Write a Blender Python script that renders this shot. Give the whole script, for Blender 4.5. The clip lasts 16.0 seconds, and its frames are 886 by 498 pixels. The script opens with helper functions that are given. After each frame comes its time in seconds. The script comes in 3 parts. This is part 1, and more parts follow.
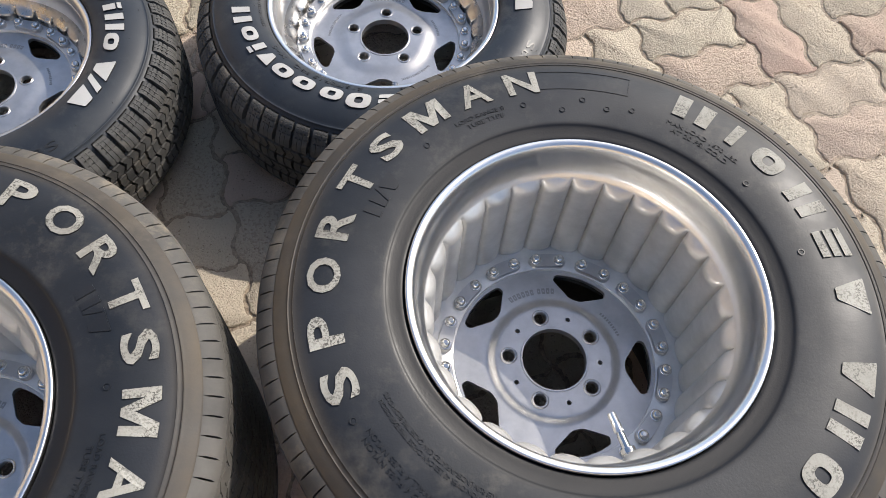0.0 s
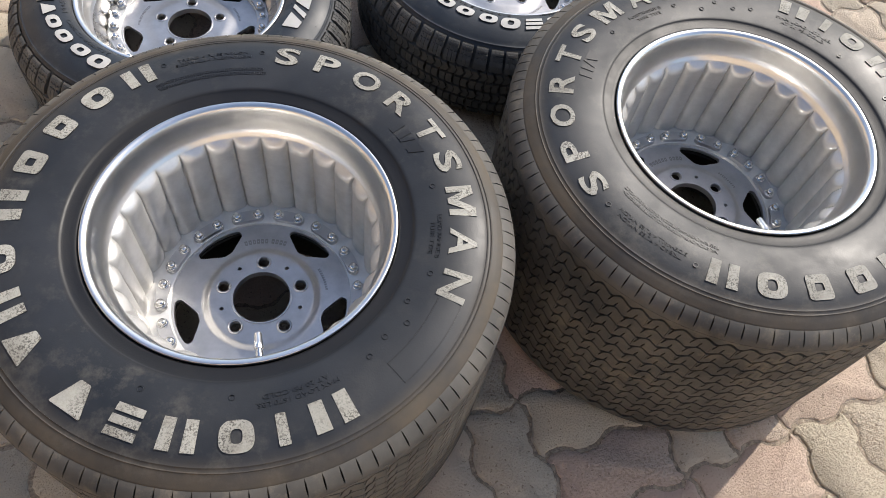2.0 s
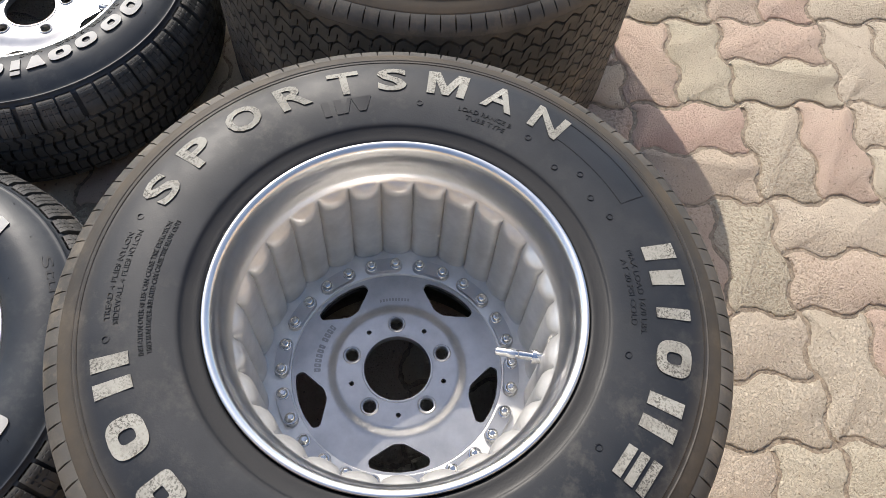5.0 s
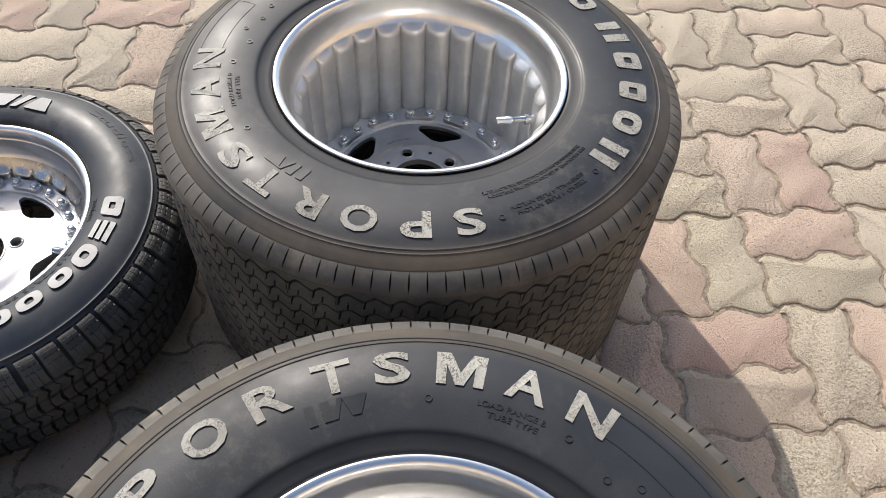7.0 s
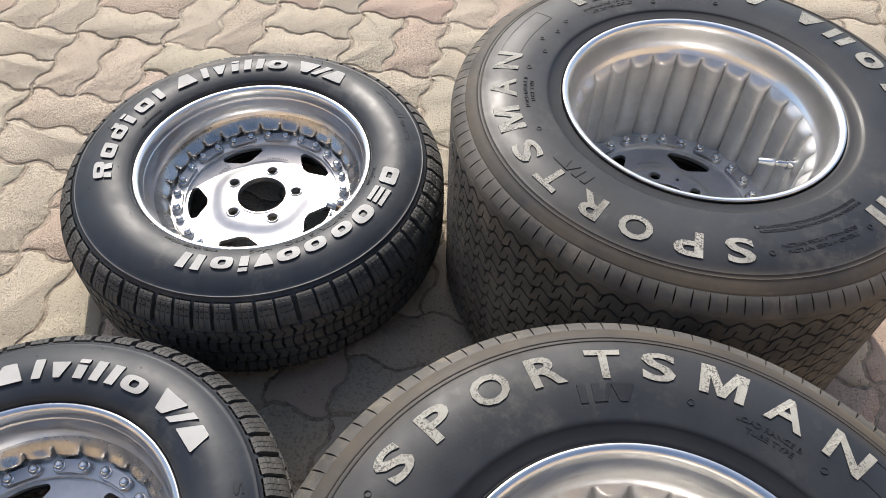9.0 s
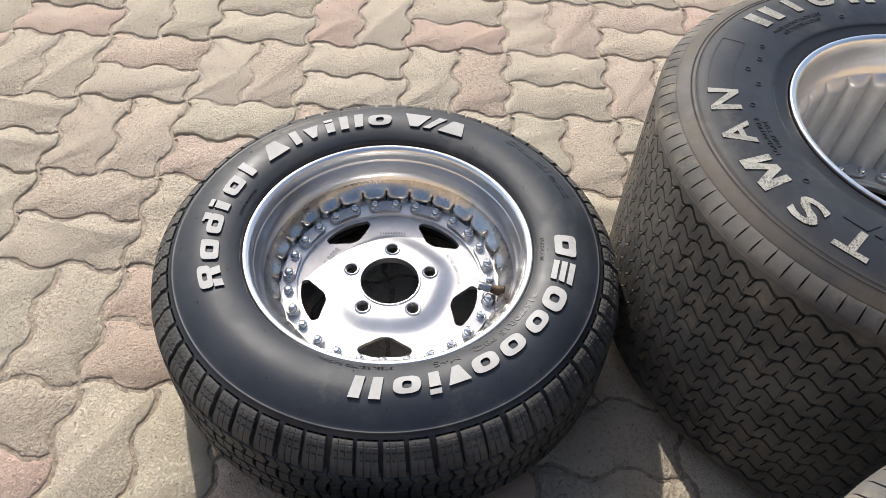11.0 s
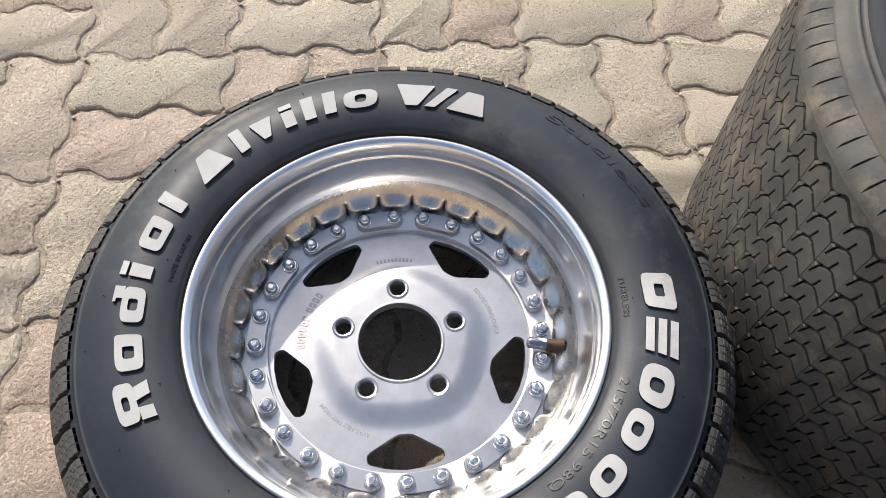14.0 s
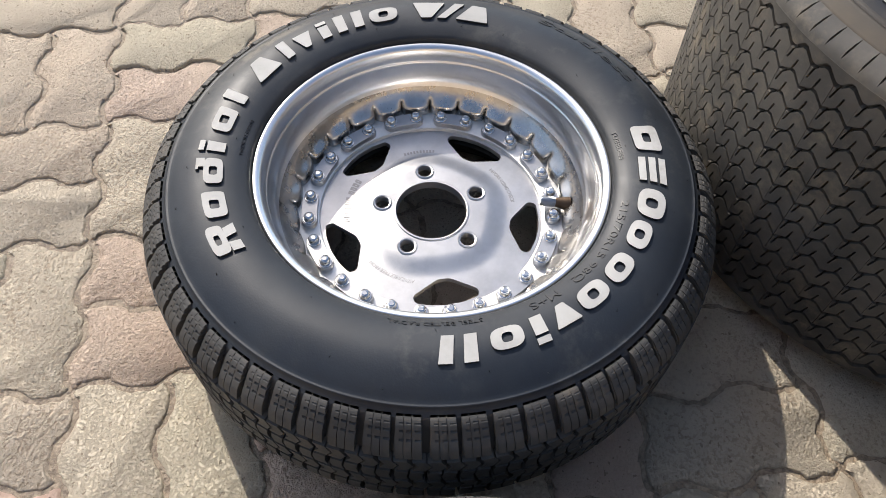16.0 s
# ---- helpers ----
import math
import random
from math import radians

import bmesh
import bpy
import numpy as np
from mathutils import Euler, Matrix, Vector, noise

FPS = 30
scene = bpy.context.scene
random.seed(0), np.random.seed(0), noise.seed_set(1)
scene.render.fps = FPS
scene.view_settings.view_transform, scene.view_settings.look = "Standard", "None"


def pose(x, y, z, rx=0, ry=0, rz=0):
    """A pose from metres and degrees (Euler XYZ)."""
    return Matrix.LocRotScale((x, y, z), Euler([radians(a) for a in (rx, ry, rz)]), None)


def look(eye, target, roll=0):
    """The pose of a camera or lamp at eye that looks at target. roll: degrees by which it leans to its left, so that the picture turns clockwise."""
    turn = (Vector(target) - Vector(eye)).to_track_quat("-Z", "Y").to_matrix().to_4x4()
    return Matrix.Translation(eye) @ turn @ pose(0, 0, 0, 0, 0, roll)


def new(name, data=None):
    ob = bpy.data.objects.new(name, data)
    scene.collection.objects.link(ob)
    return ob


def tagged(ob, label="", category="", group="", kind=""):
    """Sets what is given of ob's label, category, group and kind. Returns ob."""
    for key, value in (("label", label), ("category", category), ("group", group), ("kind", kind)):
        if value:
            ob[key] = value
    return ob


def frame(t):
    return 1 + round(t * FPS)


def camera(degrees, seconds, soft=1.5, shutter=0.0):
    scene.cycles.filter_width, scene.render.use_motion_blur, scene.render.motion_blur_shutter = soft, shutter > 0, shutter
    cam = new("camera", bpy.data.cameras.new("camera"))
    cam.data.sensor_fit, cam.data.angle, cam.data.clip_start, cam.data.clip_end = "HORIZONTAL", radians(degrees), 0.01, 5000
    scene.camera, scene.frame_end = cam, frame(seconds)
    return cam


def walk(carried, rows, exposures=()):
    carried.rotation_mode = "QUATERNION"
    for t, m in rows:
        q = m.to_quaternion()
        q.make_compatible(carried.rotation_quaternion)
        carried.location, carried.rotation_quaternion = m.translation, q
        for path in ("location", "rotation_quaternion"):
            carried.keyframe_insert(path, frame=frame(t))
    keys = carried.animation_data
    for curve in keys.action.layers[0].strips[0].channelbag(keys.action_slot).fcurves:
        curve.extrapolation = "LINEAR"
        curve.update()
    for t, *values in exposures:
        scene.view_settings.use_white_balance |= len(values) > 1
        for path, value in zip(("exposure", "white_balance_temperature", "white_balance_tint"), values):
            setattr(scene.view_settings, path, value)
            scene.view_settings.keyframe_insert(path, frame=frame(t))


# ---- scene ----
cam = camera(61.0, 16.0, soft=0.8)
PATH = [
    (0, (0.03, 0.087, 1.181), (0.071, 1.06, -0.565), 5.3),
    (0.5, (0.089, -0.1, 1.245), (-0.056, 0.964, -0.442), 2.1),
    (1, (0.041, -0.242, 1.305), (-0.204, 0.895, -0.322), 3.8),
    (1.5, (-0.235, -0.313, 1.302), (-0.295, 0.854, -0.321), 7.9),
    (2, (-0.371, -0.293, 1.293), (-0.177, 0.728, -0.416), 10.5),
    (2.5, (-0.534, -0.166, 1.268), (-0.202, 0.735, -0.486), 12.5),
    (3, (-0.682, -0.115, 1.266), (-0.122, 0.706, -0.469), 12.2),
    (3.5, (-0.854, -0.142, 1.301), (-0.017, 0.601, -0.357), 7.1),
    (3.7, (-0.864, -0.119, 1.287), (0.018, 0.558, -0.375), 7.4),
    (5.8, (-0.841, 0.239, 1.14), (0.063, 0.286, -0.644), 7.1),
    (6, (-0.787, 0.234, 1.141), (0.167, 0.354, -0.613), 5.2),
    (6.5, (-0.666, 0.208, 1.116), (0.394, 0.505, -0.554), 1.9),
    (7, (-0.622, 0.245, 1.102), (0.6, 0.502, -0.46), 3.3),
    (7.5, (-0.63, 0.27, 1.116), (0.639, 0.531, -0.408), 4.0),
    (8, (-0.638, 0.265, 1.119), (0.628, 0.55, -0.403), 4.8),
    (8.5, (-0.667, 0.296, 1.127), (0.552, 0.737, -0.395), 3.1),
    (9, (-0.751, 0.371, 1.152), (0.357, 0.98, -0.398), 1.6),
    (9.5, (-0.892, 0.585, 1.158), (0.355, 0.947, -0.363), 8.7),
    (10, (-0.895, 0.69, 1.165), (0.383, 1.007, -0.341), 8.8),
    (10.2, (-0.871, 0.716, 1.155), (0.403, 1.1, -0.338), 6.4),
    (12.3, (-0.537, 0.984, 0.787), (0.695, 1.38, -0.737), 1.7),
    (12.5, (-0.522, 0.989, 0.772), (0.683, 1.356, -0.781), 2.9),
    (13, (-0.493, 0.984, 0.761), (0.615, 1.304, -0.873), 3.0),
    (13.5, (-0.426, 0.996, 0.808), (0.662, 1.241, -0.851), 5.2),
    (14, (-0.381, 1.022, 0.867), (0.612, 1.249, -0.854), 3.4),
    (14.5, (-0.372, 1.008, 0.867), (0.477, 1.227, -0.931), 0.9),
    (15, (-0.397, 0.993, 0.858), (0.555, 1.2, -0.889), 2.7),
    (15.5, (-0.51, 0.994, 0.844), (0.613, 1.233, -0.794), 4.4),
    (16, (-0.639, 1.024, 0.878), (0.473, 1.206, -0.775), 2.6),
]
walk(cam, [(t, look(eye, target, roll)) for t, eye, target, roll in PATH])

# ---- light ----
SUN_AZ, SUN_EL = 41.0, 40.0      # degrees: from +x towards +y, and above the horizon
world = bpy.data.worlds.new("sky")
scene.world = world
world.use_nodes = True
sky = world.node_tree.nodes.new("ShaderNodeTexSky")
sky.sky_type, sky.sun_disc = "NISHITA", False
sky.sun_elevation, sky.sun_rotation = radians(SUN_EL), radians(90 - SUN_AZ)
sky.dust_density = 1.9
back = world.node_tree.nodes["Background"]
back.inputs["Strength"].default_value = 0.15
world.node_tree.links.new(sky.outputs[0], back.inputs["Color"])
sun = new("sun", bpy.data.lights.new("sun", "SUN"))
sun.data.energy, sun.data.angle, sun.data.color = 3.15, radians(0.55), (1.0, 0.935, 0.855)
far = Vector((math.cos(radians(SUN_AZ)) * math.cos(radians(SUN_EL)), math.sin(radians(SUN_AZ)) * math.cos(radians(SUN_EL)), math.sin(radians(SUN_EL))))
sun.matrix_world = look(far * 20, (0, 0, 0))
scene.view_settings.exposure = 0.48


# ---- materials ----
def material(name, build):
    m = bpy.data.materials.new(name)
    m.use_nodes = True
    nt = m.node_tree
    build(nt, nt.nodes["Principled BSDF"])
    return m


def node(nt, kind, **inputs):
    n = nt.nodes.new(kind)
    for key, value in inputs.items():
        n.inputs[key.replace("_", " ")].default_value = value
    return n


def noise_node(nt, scale, detail=4.0, rough=0.55, coords="Object"):
    tc = nt.nodes.new("ShaderNodeTexCoord")
    n = node(nt, "ShaderNodeTexNoise", Scale=scale, Detail=detail, Roughness=rough)
    nt.links.new(tc.outputs[coords], n.inputs["Vector"])
    return n.outputs["Fac"]


def ramp(nt, fac, *stops):
    r = nt.nodes.new("ShaderNodeValToRGB")
    el = r.color_ramp.elements
    while len(el) < len(stops):
        el.new(0.5)
    for e, (at, colour) in zip(el, stops):
        e.position = at
        e.color = (*colour, 1) if not isinstance(colour, (int, float)) else (colour, colour, colour, 1)
    nt.links.new(fac, r.inputs["Fac"])
    return r.outputs["Color"]


def mix(nt, fac, a, b, mode="MIX"):
    n = nt.nodes.new("ShaderNodeMix")
    n.data_type, n.blend_type = "RGBA", mode
    for value, socket in ((fac, n.inputs[0]), (a, n.inputs[6]), (b, n.inputs[7])):
        if isinstance(value, (int, float)):
            socket.default_value = value
        elif isinstance(value, tuple):
            socket.default_value = (*value, 1)
        else:
            nt.links.new(value, socket)
    return n.outputs[2]


def bump(nt, p, height, strength, distance):
    b = node(nt, "ShaderNodeBump", Strength=strength, Distance=distance)
    nt.links.new(height, b.inputs["Height"])
    nt.links.new(b.outputs[0], p.inputs["Normal"])


def radius_of(nt):
    tc = nt.nodes.new("ShaderNodeTexCoord")
    flat = node(nt, "ShaderNodeVectorMath")
    flat.operation = "MULTIPLY"
    flat.inputs[1].default_value = (1, 1, 0)
    ln = node(nt, "ShaderNodeVectorMath")
    ln.operation = "LENGTH"
    nt.links.new(tc.outputs["Object"], flat.inputs[0])
    nt.links.new(flat.outputs[0], ln.inputs[0])
    return ln.outputs["Value"]


def rubber(name, lo, hi, rough, dust=None, scuff=None, scrape=None, flake=None, bead=None):
    """Weathered rubber: cloudy grey bloom, fine scuffs, and dry dust kept to a band of the sidewall."""
    def build(nt, p):
        c = ramp(nt, noise_node(nt, 7, 7, 0.62), (0.32, lo), (0.70, hi))
        r = ramp(nt, noise_node(nt, 11, 6, 0.65), (0.3, rough - 0.06), (0.7, rough + 0.16))
        if scuff:
            marks = ramp(nt, noise_node(nt, 26, 8, 0.72), (0.50, 0.0), (0.70, 0.65))
            area = ramp(nt, noise_node(nt, 4.2, 3), (0.42, 0.0), (0.60, 1.0))
            c = mix(nt, mix(nt, 1.0, marks, area, "MULTIPLY"), c, scuff)
        if bead:
            # clean, black rubber along the rim
            c = mix(nt, ramp(nt, radius_of(nt), *bead), c, (0.007, 0.007, 0.008))
        if dust:
            ring = ramp(nt, radius_of(nt), *dust[1])
            patch = ramp(nt, noise_node(nt, 5, 6, 0.65), (0.30, 0.15), (0.70, 1.0))
            amount = mix(nt, 1.0, ring, patch, "MULTIPLY")
            c = mix(nt, amount, c, dust[0])
            r = mix(nt, amount, r, (0.85, 0.85, 0.85))
        if scrape:
            # scraped, shiny crust along the sidewall: a middle point, its reach and a band of radius
            at, reach, band = scrape
            tc = nt.nodes.new("ShaderNodeTexCoord")
            away = nt.nodes.new("ShaderNodeVectorMath")
            away.operation = "DISTANCE"
            away.inputs[1].default_value = at
            nt.links.new(tc.outputs["Object"], away.inputs[0])
            near = ramp(nt, away.outputs["Value"], (reach * 0.45, 1.0), (reach, 0.0))
            area = mix(nt, 1.0, near, ramp(nt, radius_of(nt), *band), "MULTIPLY")
            crust = mix(nt, 1.0, area, ramp(nt, noise_node(nt, 55, 8, 0.7), (0.40, 0.0), (0.56, 1.0)), "MULTIPLY")
            c = mix(nt, area, c, (0.055, 0.055, 0.055))
            c = mix(nt, crust, c, (0.13, 0.12, 0.105))
            r = mix(nt, crust, r, (0.26, 0.26, 0.26))
        if flake:
            # paint chipped off in specks, more in some places than in others
            specks = ramp(nt, noise_node(nt, 380, 4, 0.7), (0.50, 0.0), (0.55, 0.85))
            bare = ramp(nt, noise_node(nt, 34, 4, 0.6), (0.40, 0.12), (0.62, 1.0))
            lost = ramp(nt, noise_node(nt, 75, 6, 0.75), (0.65, 0.0), (0.69, 0.75))
            c = mix(nt, mix(nt, 1.0, specks, bare, "MULTIPLY"), c, flake)
            c = mix(nt, lost, c, flake)
        nt.links.new(c, p.inputs["Base Color"])
        nt.links.new(r, p.inputs["Roughness"])
        p.inputs["Specular IOR Level"].default_value = 0.36
        bump(nt, p, mix(nt, 0.35, noise_node(nt, 420, 3), noise_node(nt, 30, 4)), 0.14, 0.0014)
    return material(name, build)


def metal(name, colour, rough, grain=0.0, stains=0.25, polish=0.0, bare=1.0):
    def build(nt, p):
        p.inputs["Metallic"].default_value = bare
        dark = tuple(v * (1 - stains) for v in colour)
        nt.links.new(ramp(nt, noise_node(nt, 22, 6, 0.65), (0.3, dark), (0.62, colour)), p.inputs["Base Color"])
        nt.links.new(ramp(nt, noise_node(nt, 40, 6, 0.7), (0.3, rough * (1 - 0.5 * stains)), (0.75, min(1, rough * (1 + 0.6 * stains)))), p.inputs["Roughness"])
        if polish:
            p.inputs["Coat Weight"].default_value = polish
            p.inputs["Coat IOR"].default_value = 4.0
            nt.links.new(ramp(nt, noise_node(nt, 30, 6, 0.7), (0.3, 0.05), (0.75, 0.16)), p.inputs["Coat Roughness"])
        if grain:
            bump(nt, p, noise_node(nt, 900, 2), grain, 0.0004)
    return material(name, build)


def stone_build(nt, p, island=False):
    tc = nt.nodes.new("ShaderNodeTexCoord")
    info = nt.nodes.new("ShaderNodeNewGeometry" if island else "ShaderNodeObjectInfo")
    chance = info.outputs["Random Per Island" if island else "Random"]
    shift = node(nt, "ShaderNodeVectorMath")
    scaled = node(nt, "ShaderNodeVectorMath")
    scaled.operation = "SCALE"
    scaled.inputs[3].default_value = 40.0
    nt.links.new(chance, scaled.inputs[0])
    nt.links.new(tc.outputs["Object"], shift.inputs[0])
    nt.links.new(scaled.outputs[0], shift.inputs[1])

    def grain(scale, detail, rough=0.6):
        n = node(nt, "ShaderNodeTexNoise", Scale=scale, Detail=detail, Roughness=rough)
        nt.links.new(shift.outputs[0], n.inputs["Vector"])
        return n.outputs["Fac"]

    def per_stone(times, *stops):
        """A chance of its own for each stone, drawn from the first."""
        m = nt.nodes.new("ShaderNodeMath")
        m.operation = "MULTIPLY"
        m.inputs[1].default_value = times
        f = nt.nodes.new("ShaderNodeMath")
        f.operation = "FRACT"
        nt.links.new(chance, m.inputs[0])
        nt.links.new(m.outputs[0], f.inputs[0])
        return ramp(nt, f.outputs[0], *stops)

    base = ramp(nt, chance, (0.0, (0.60, 0.405, 0.325)), (0.16, (0.605, 0.47, 0.36)), (0.30, (0.605, 0.515, 0.395)), (0.62, (0.57, 0.51, 0.375)), (0.84, (0.615, 0.525, 0.40)), (0.92, (0.60, 0.455, 0.365)), (1.0, (0.60, 0.385, 0.315)))
    base = mix(nt, 0.30, base, mix(nt, per_stone(13.7, (0.0, 0.0), (1.0, 1.0)), (0.54, 0.465, 0.365), (0.64, 0.555, 0.435)))
    c = mix(nt, ramp(nt, grain(9, 6), (0.35, 0.0), (0.7, 0.45)), base, (0.62, 0.53, 0.41))
    # some stones have a coarse, pitted face; most a fine skin with single small holes
    worn = mix(nt, 1.0, per_stone(7.31, (0.50, 0.08), (0.72, 1.0)), ramp(nt, grain(6.5, 3, 0.6), (0.38, 0.25), (0.56, 1.0)), "MULTIPLY")
    pits = ramp(nt, grain(150, 3, 0.65), (0.40, 1.0), (0.49, 0.0))
    pits = mix(nt, 1.0, pits, worn, "MULTIPLY")
    c = mix(nt, ramp(nt, grain(260, 5, 0.72), (0.36, 0.28), (0.46, 0.0)), c, (0.39, 0.30, 0.215))
    # darker pits and holes: dirt, plus their small shadows painted into the colour
    c = mix(nt, mix(nt, 1.0, pits, (0.42, 0.42, 0.42), "MULTIPLY"), c, (0.29, 0.205, 0.14))
    holes = ramp(nt, grain(140, 2, 0.5), (0.300, 0.60), (0.330, 0.0))
    c = mix(nt, holes, c, (0.22, 0.165, 0.115))
    # dirt trodden into some stones
    c = mix(nt, ramp(nt, grain(4, 7, 0.7), (0.58, 0.0), (0.76, 0.35)), c, (0.42, 0.31, 0.22))
    nt.links.new(c, p.inputs["Base Color"])
    p.inputs["Roughness"].default_value = 0.92
    p.inputs["Specular IOR Level"].default_value = 0.25
    fine = ramp(nt, grain(260, 5, 0.72), (0.32, 0.0), (0.56, 1.0))
    smooth = mix(nt, 0.50, (0.72, 0.72, 0.72), fine)
    coarse = mix(nt, 0.6, fine, ramp(nt, grain(150, 3, 0.65), (0.36, 0.0), (0.62, 1.0)))
    h = mix(nt, worn, smooth, coarse)
    h = mix(nt, 0.35, h, grain(38, 3, 0.5))
    bump(nt, p, mix(nt, holes, h, (0.0, 0.0, 0.0)), 1.0, 0.0060)


TYRE_WIDE = rubber("worn_rubber", (0.011, 0.0135, 0.017), (0.029, 0.031, 0.035), 0.43, ((0.15, 0.115, 0.072), ((0.318, 0.0), (0.338, 0.55), (0.352, 0.75), (0.38, 0.35))), (0.095, 0.088, 0.075), bead=((0.2290, 1.0), (0.2345, 0.0)))
SLIM_DUST = ((0.13, 0.11, 0.08), ((0.205, 0.30), (0.222, 0.0), (0.30, 0.0), (0.335, 0.45)))
SLIM_RUBBER = ((0.012, 0.016, 0.023), (0.027, 0.033, 0.041), 0.44, SLIM_DUST, (0.085, 0.085, 0.08))
TYRE_SLIM = rubber("blue_black_rubber", *SLIM_RUBBER)
TYRE_SCRAPED = rubber("scraped_rubber", *SLIM_RUBBER, ((0.146, 0.245, 0.215), 0.075, ((0.276, 0.0), (0.283, 1.0), (0.291, 0.8), (0.297, 0.0))))
TREAD = rubber("tread_rubber", (0.046, 0.044, 0.041), (0.128, 0.118, 0.102), 0.62, None, (0.27, 0.225, 0.16))
TREAD_SLIM = rubber("winter_tread_rubber", (0.040, 0.040, 0.039), (0.100, 0.096, 0.088), 0.62, None, (0.20, 0.17, 0.13))
LETTER_OLD = rubber("aged_white_letter", (0.25, 0.24, 0.205), (0.46, 0.445, 0.385), 0.62, None, (0.16, 0.145, 0.115), flake=(0.055, 0.05, 0.042))
LETTER_WHITE = rubber("white_letter", (0.37, 0.36, 0.335), (0.51, 0.505, 0.48), 0.6, None, (0.30, 0.28, 0.25))
RELIEF = rubber("relief_rubber", (0.014, 0.015, 0.017), (0.028, 0.029, 0.031), 0.36)
LIP = metal("polished_lip", (0.78, 0.775, 0.765), 0.30, 0, 0.12, 0.5)
BARREL = metal("dull_barrel", (0.70, 0.685, 0.65), 0.40, 0.03, 0.22, 0.2, 0.55)
STAINED = metal("stained_barrel", (0.50, 0.475, 0.435), 0.29, 0.02, 0.45, 0.35)
DISC = metal("brushed_disc", (0.52, 0.515, 0.515), 0.33, 0.02, 0.22, 0.0, 0.82)
RELIEF_METAL = metal("stamped_metal", (0.36, 0.35, 0.34), 0.45, 0, 0.2)
# dark colour paints the shade seen through the disc's windows and bore
SHADED_BACK = metal("shaded_back_metal", (0.10, 0.09, 0.08), 0.7, 0.05, 0.4)
RUST = metal("rusty_brass", (0.10, 0.07, 0.05), 0.6, 0.05, 0.5)
DARK_CAP = metal("dull_valve_cap", (0.22, 0.24, 0.27), 0.35, 0, 0.3)
CHROME = metal("chrome_bolt", (0.80, 0.79, 0.77), 0.14, 0, 0.35)
STONE = material("paving_stone", stone_build)
STONE_FAR = material("paving_stone_far", lambda nt, p: stone_build(nt, p, True))
SAND = material("joint_sand", lambda nt, p: (nt.links.new(ramp(nt, noise_node(nt, 120, 6, 0.7), (0.35, (0.15, 0.11, 0.075)), (0.65, (0.42, 0.335, 0.235))), p.inputs["Base Color"]), bump(nt, p, noise_node(nt, 300, 4), 0.8, 0.004)))


# ---- helpers for meshes ----
def mesh_of(bm, mat, smooth=True, angle=40):
    me = bpy.data.meshes.new("mesh")
    bmesh.ops.recalc_face_normals(bm, faces=bm.faces)
    if smooth:
        lim = radians(angle)
        for f in bm.faces:
            f.smooth = True
        for e in bm.edges:
            if len(e.link_faces) == 2 and e.calc_face_angle(0) > lim:
                e.smooth = False
    bm.to_mesh(me)
    bm.free()
    me.materials.append(mat)
    return me


def part(name, bm, mat, parent, label="", smooth=True, angle=40):
    me = bm if isinstance(bm, bpy.types.Mesh) else mesh_of(bm, mat, smooth, angle)
    me.name = name
    ob = new(name, me)
    ob.parent = parent
    return tagged(ob, label)


def ring_mesh(rows, n, closed=False):
    """A lathe: rows of (radius, z), or functions of the angle that give them."""
    bm = bmesh.new()
    rings = []
    for row in rows:
        ring = []
        for k in range(n):
            a = 2 * math.pi * k / n
            r, z = row(a) if callable(row) else row
            ring.append(bm.verts.new((r * math.cos(a), r * math.sin(a), z)))
        rings.append(ring)
    pairs = list(zip(rings, rings[1:])) + ([(rings[-1], rings[0])] if closed else [])
    for p, q in pairs:
        for k in range(n):
            bm.faces.new((p[k], p[(k + 1) % n], q[(k + 1) % n], q[k]))
    return bm


def smooth_rows(points, steps=4):
    """Points of a profile, rounded by a Catmull-Rom curve."""
    out = []
    for k in range(len(points) - 1):
        p0, p1, p2, p3 = (Vector(points[min(max(k + d, 0), len(points) - 1)]) for d in (-1, 0, 1, 2))
        for s in range(steps):
            t = s / steps
            out.append(tuple(0.5 * (2 * p1 + (p2 - p0) * t + (2 * p0 - 5 * p1 + 4 * p2 - p3) * t * t + (3 * p1 - p0 - 3 * p2 + p3) * t ** 3)))
    return out + [tuple(points[-1])]


def height_at(profile, r):
    """The sidewall's height at a radius, from the upper part of a profile."""
    for (r0, z0), (r1, z1) in zip(profile, profile[1:]):
        if r0 <= r <= r1:
            return z0 + (z1 - z0) * (r - r0) / (r1 - r0)
    return profile[-1][1]


# ---- the wheels ----
SLIM = dict(
    half=0.113, tread=0.341,
    side=[(0.2030, 0.2030), (0.2085, 0.2095), (0.2105, 0.2160), (0.216, 0.2200), (0.226, 0.2240), (0.240, 0.2270), (0.256, 0.2278), (0.272, 0.2250), (0.288, 0.2190), (0.299, 0.2130), (0.3020, 0.2128), (0.3045, 0.2090), (0.312, 0.2035)],
    under=[(0.3165, 0.1920), (0.3260, 0.1800), (0.3310, 0.1620)],
    shoulder=[(0.0938, 0.3125), (0.0898, 0.3190), (0.0800, 0.3265), (0.0700, 0.3345), (0.0580, 0.3385)],
    lip=0.2115, seat=0.1195)
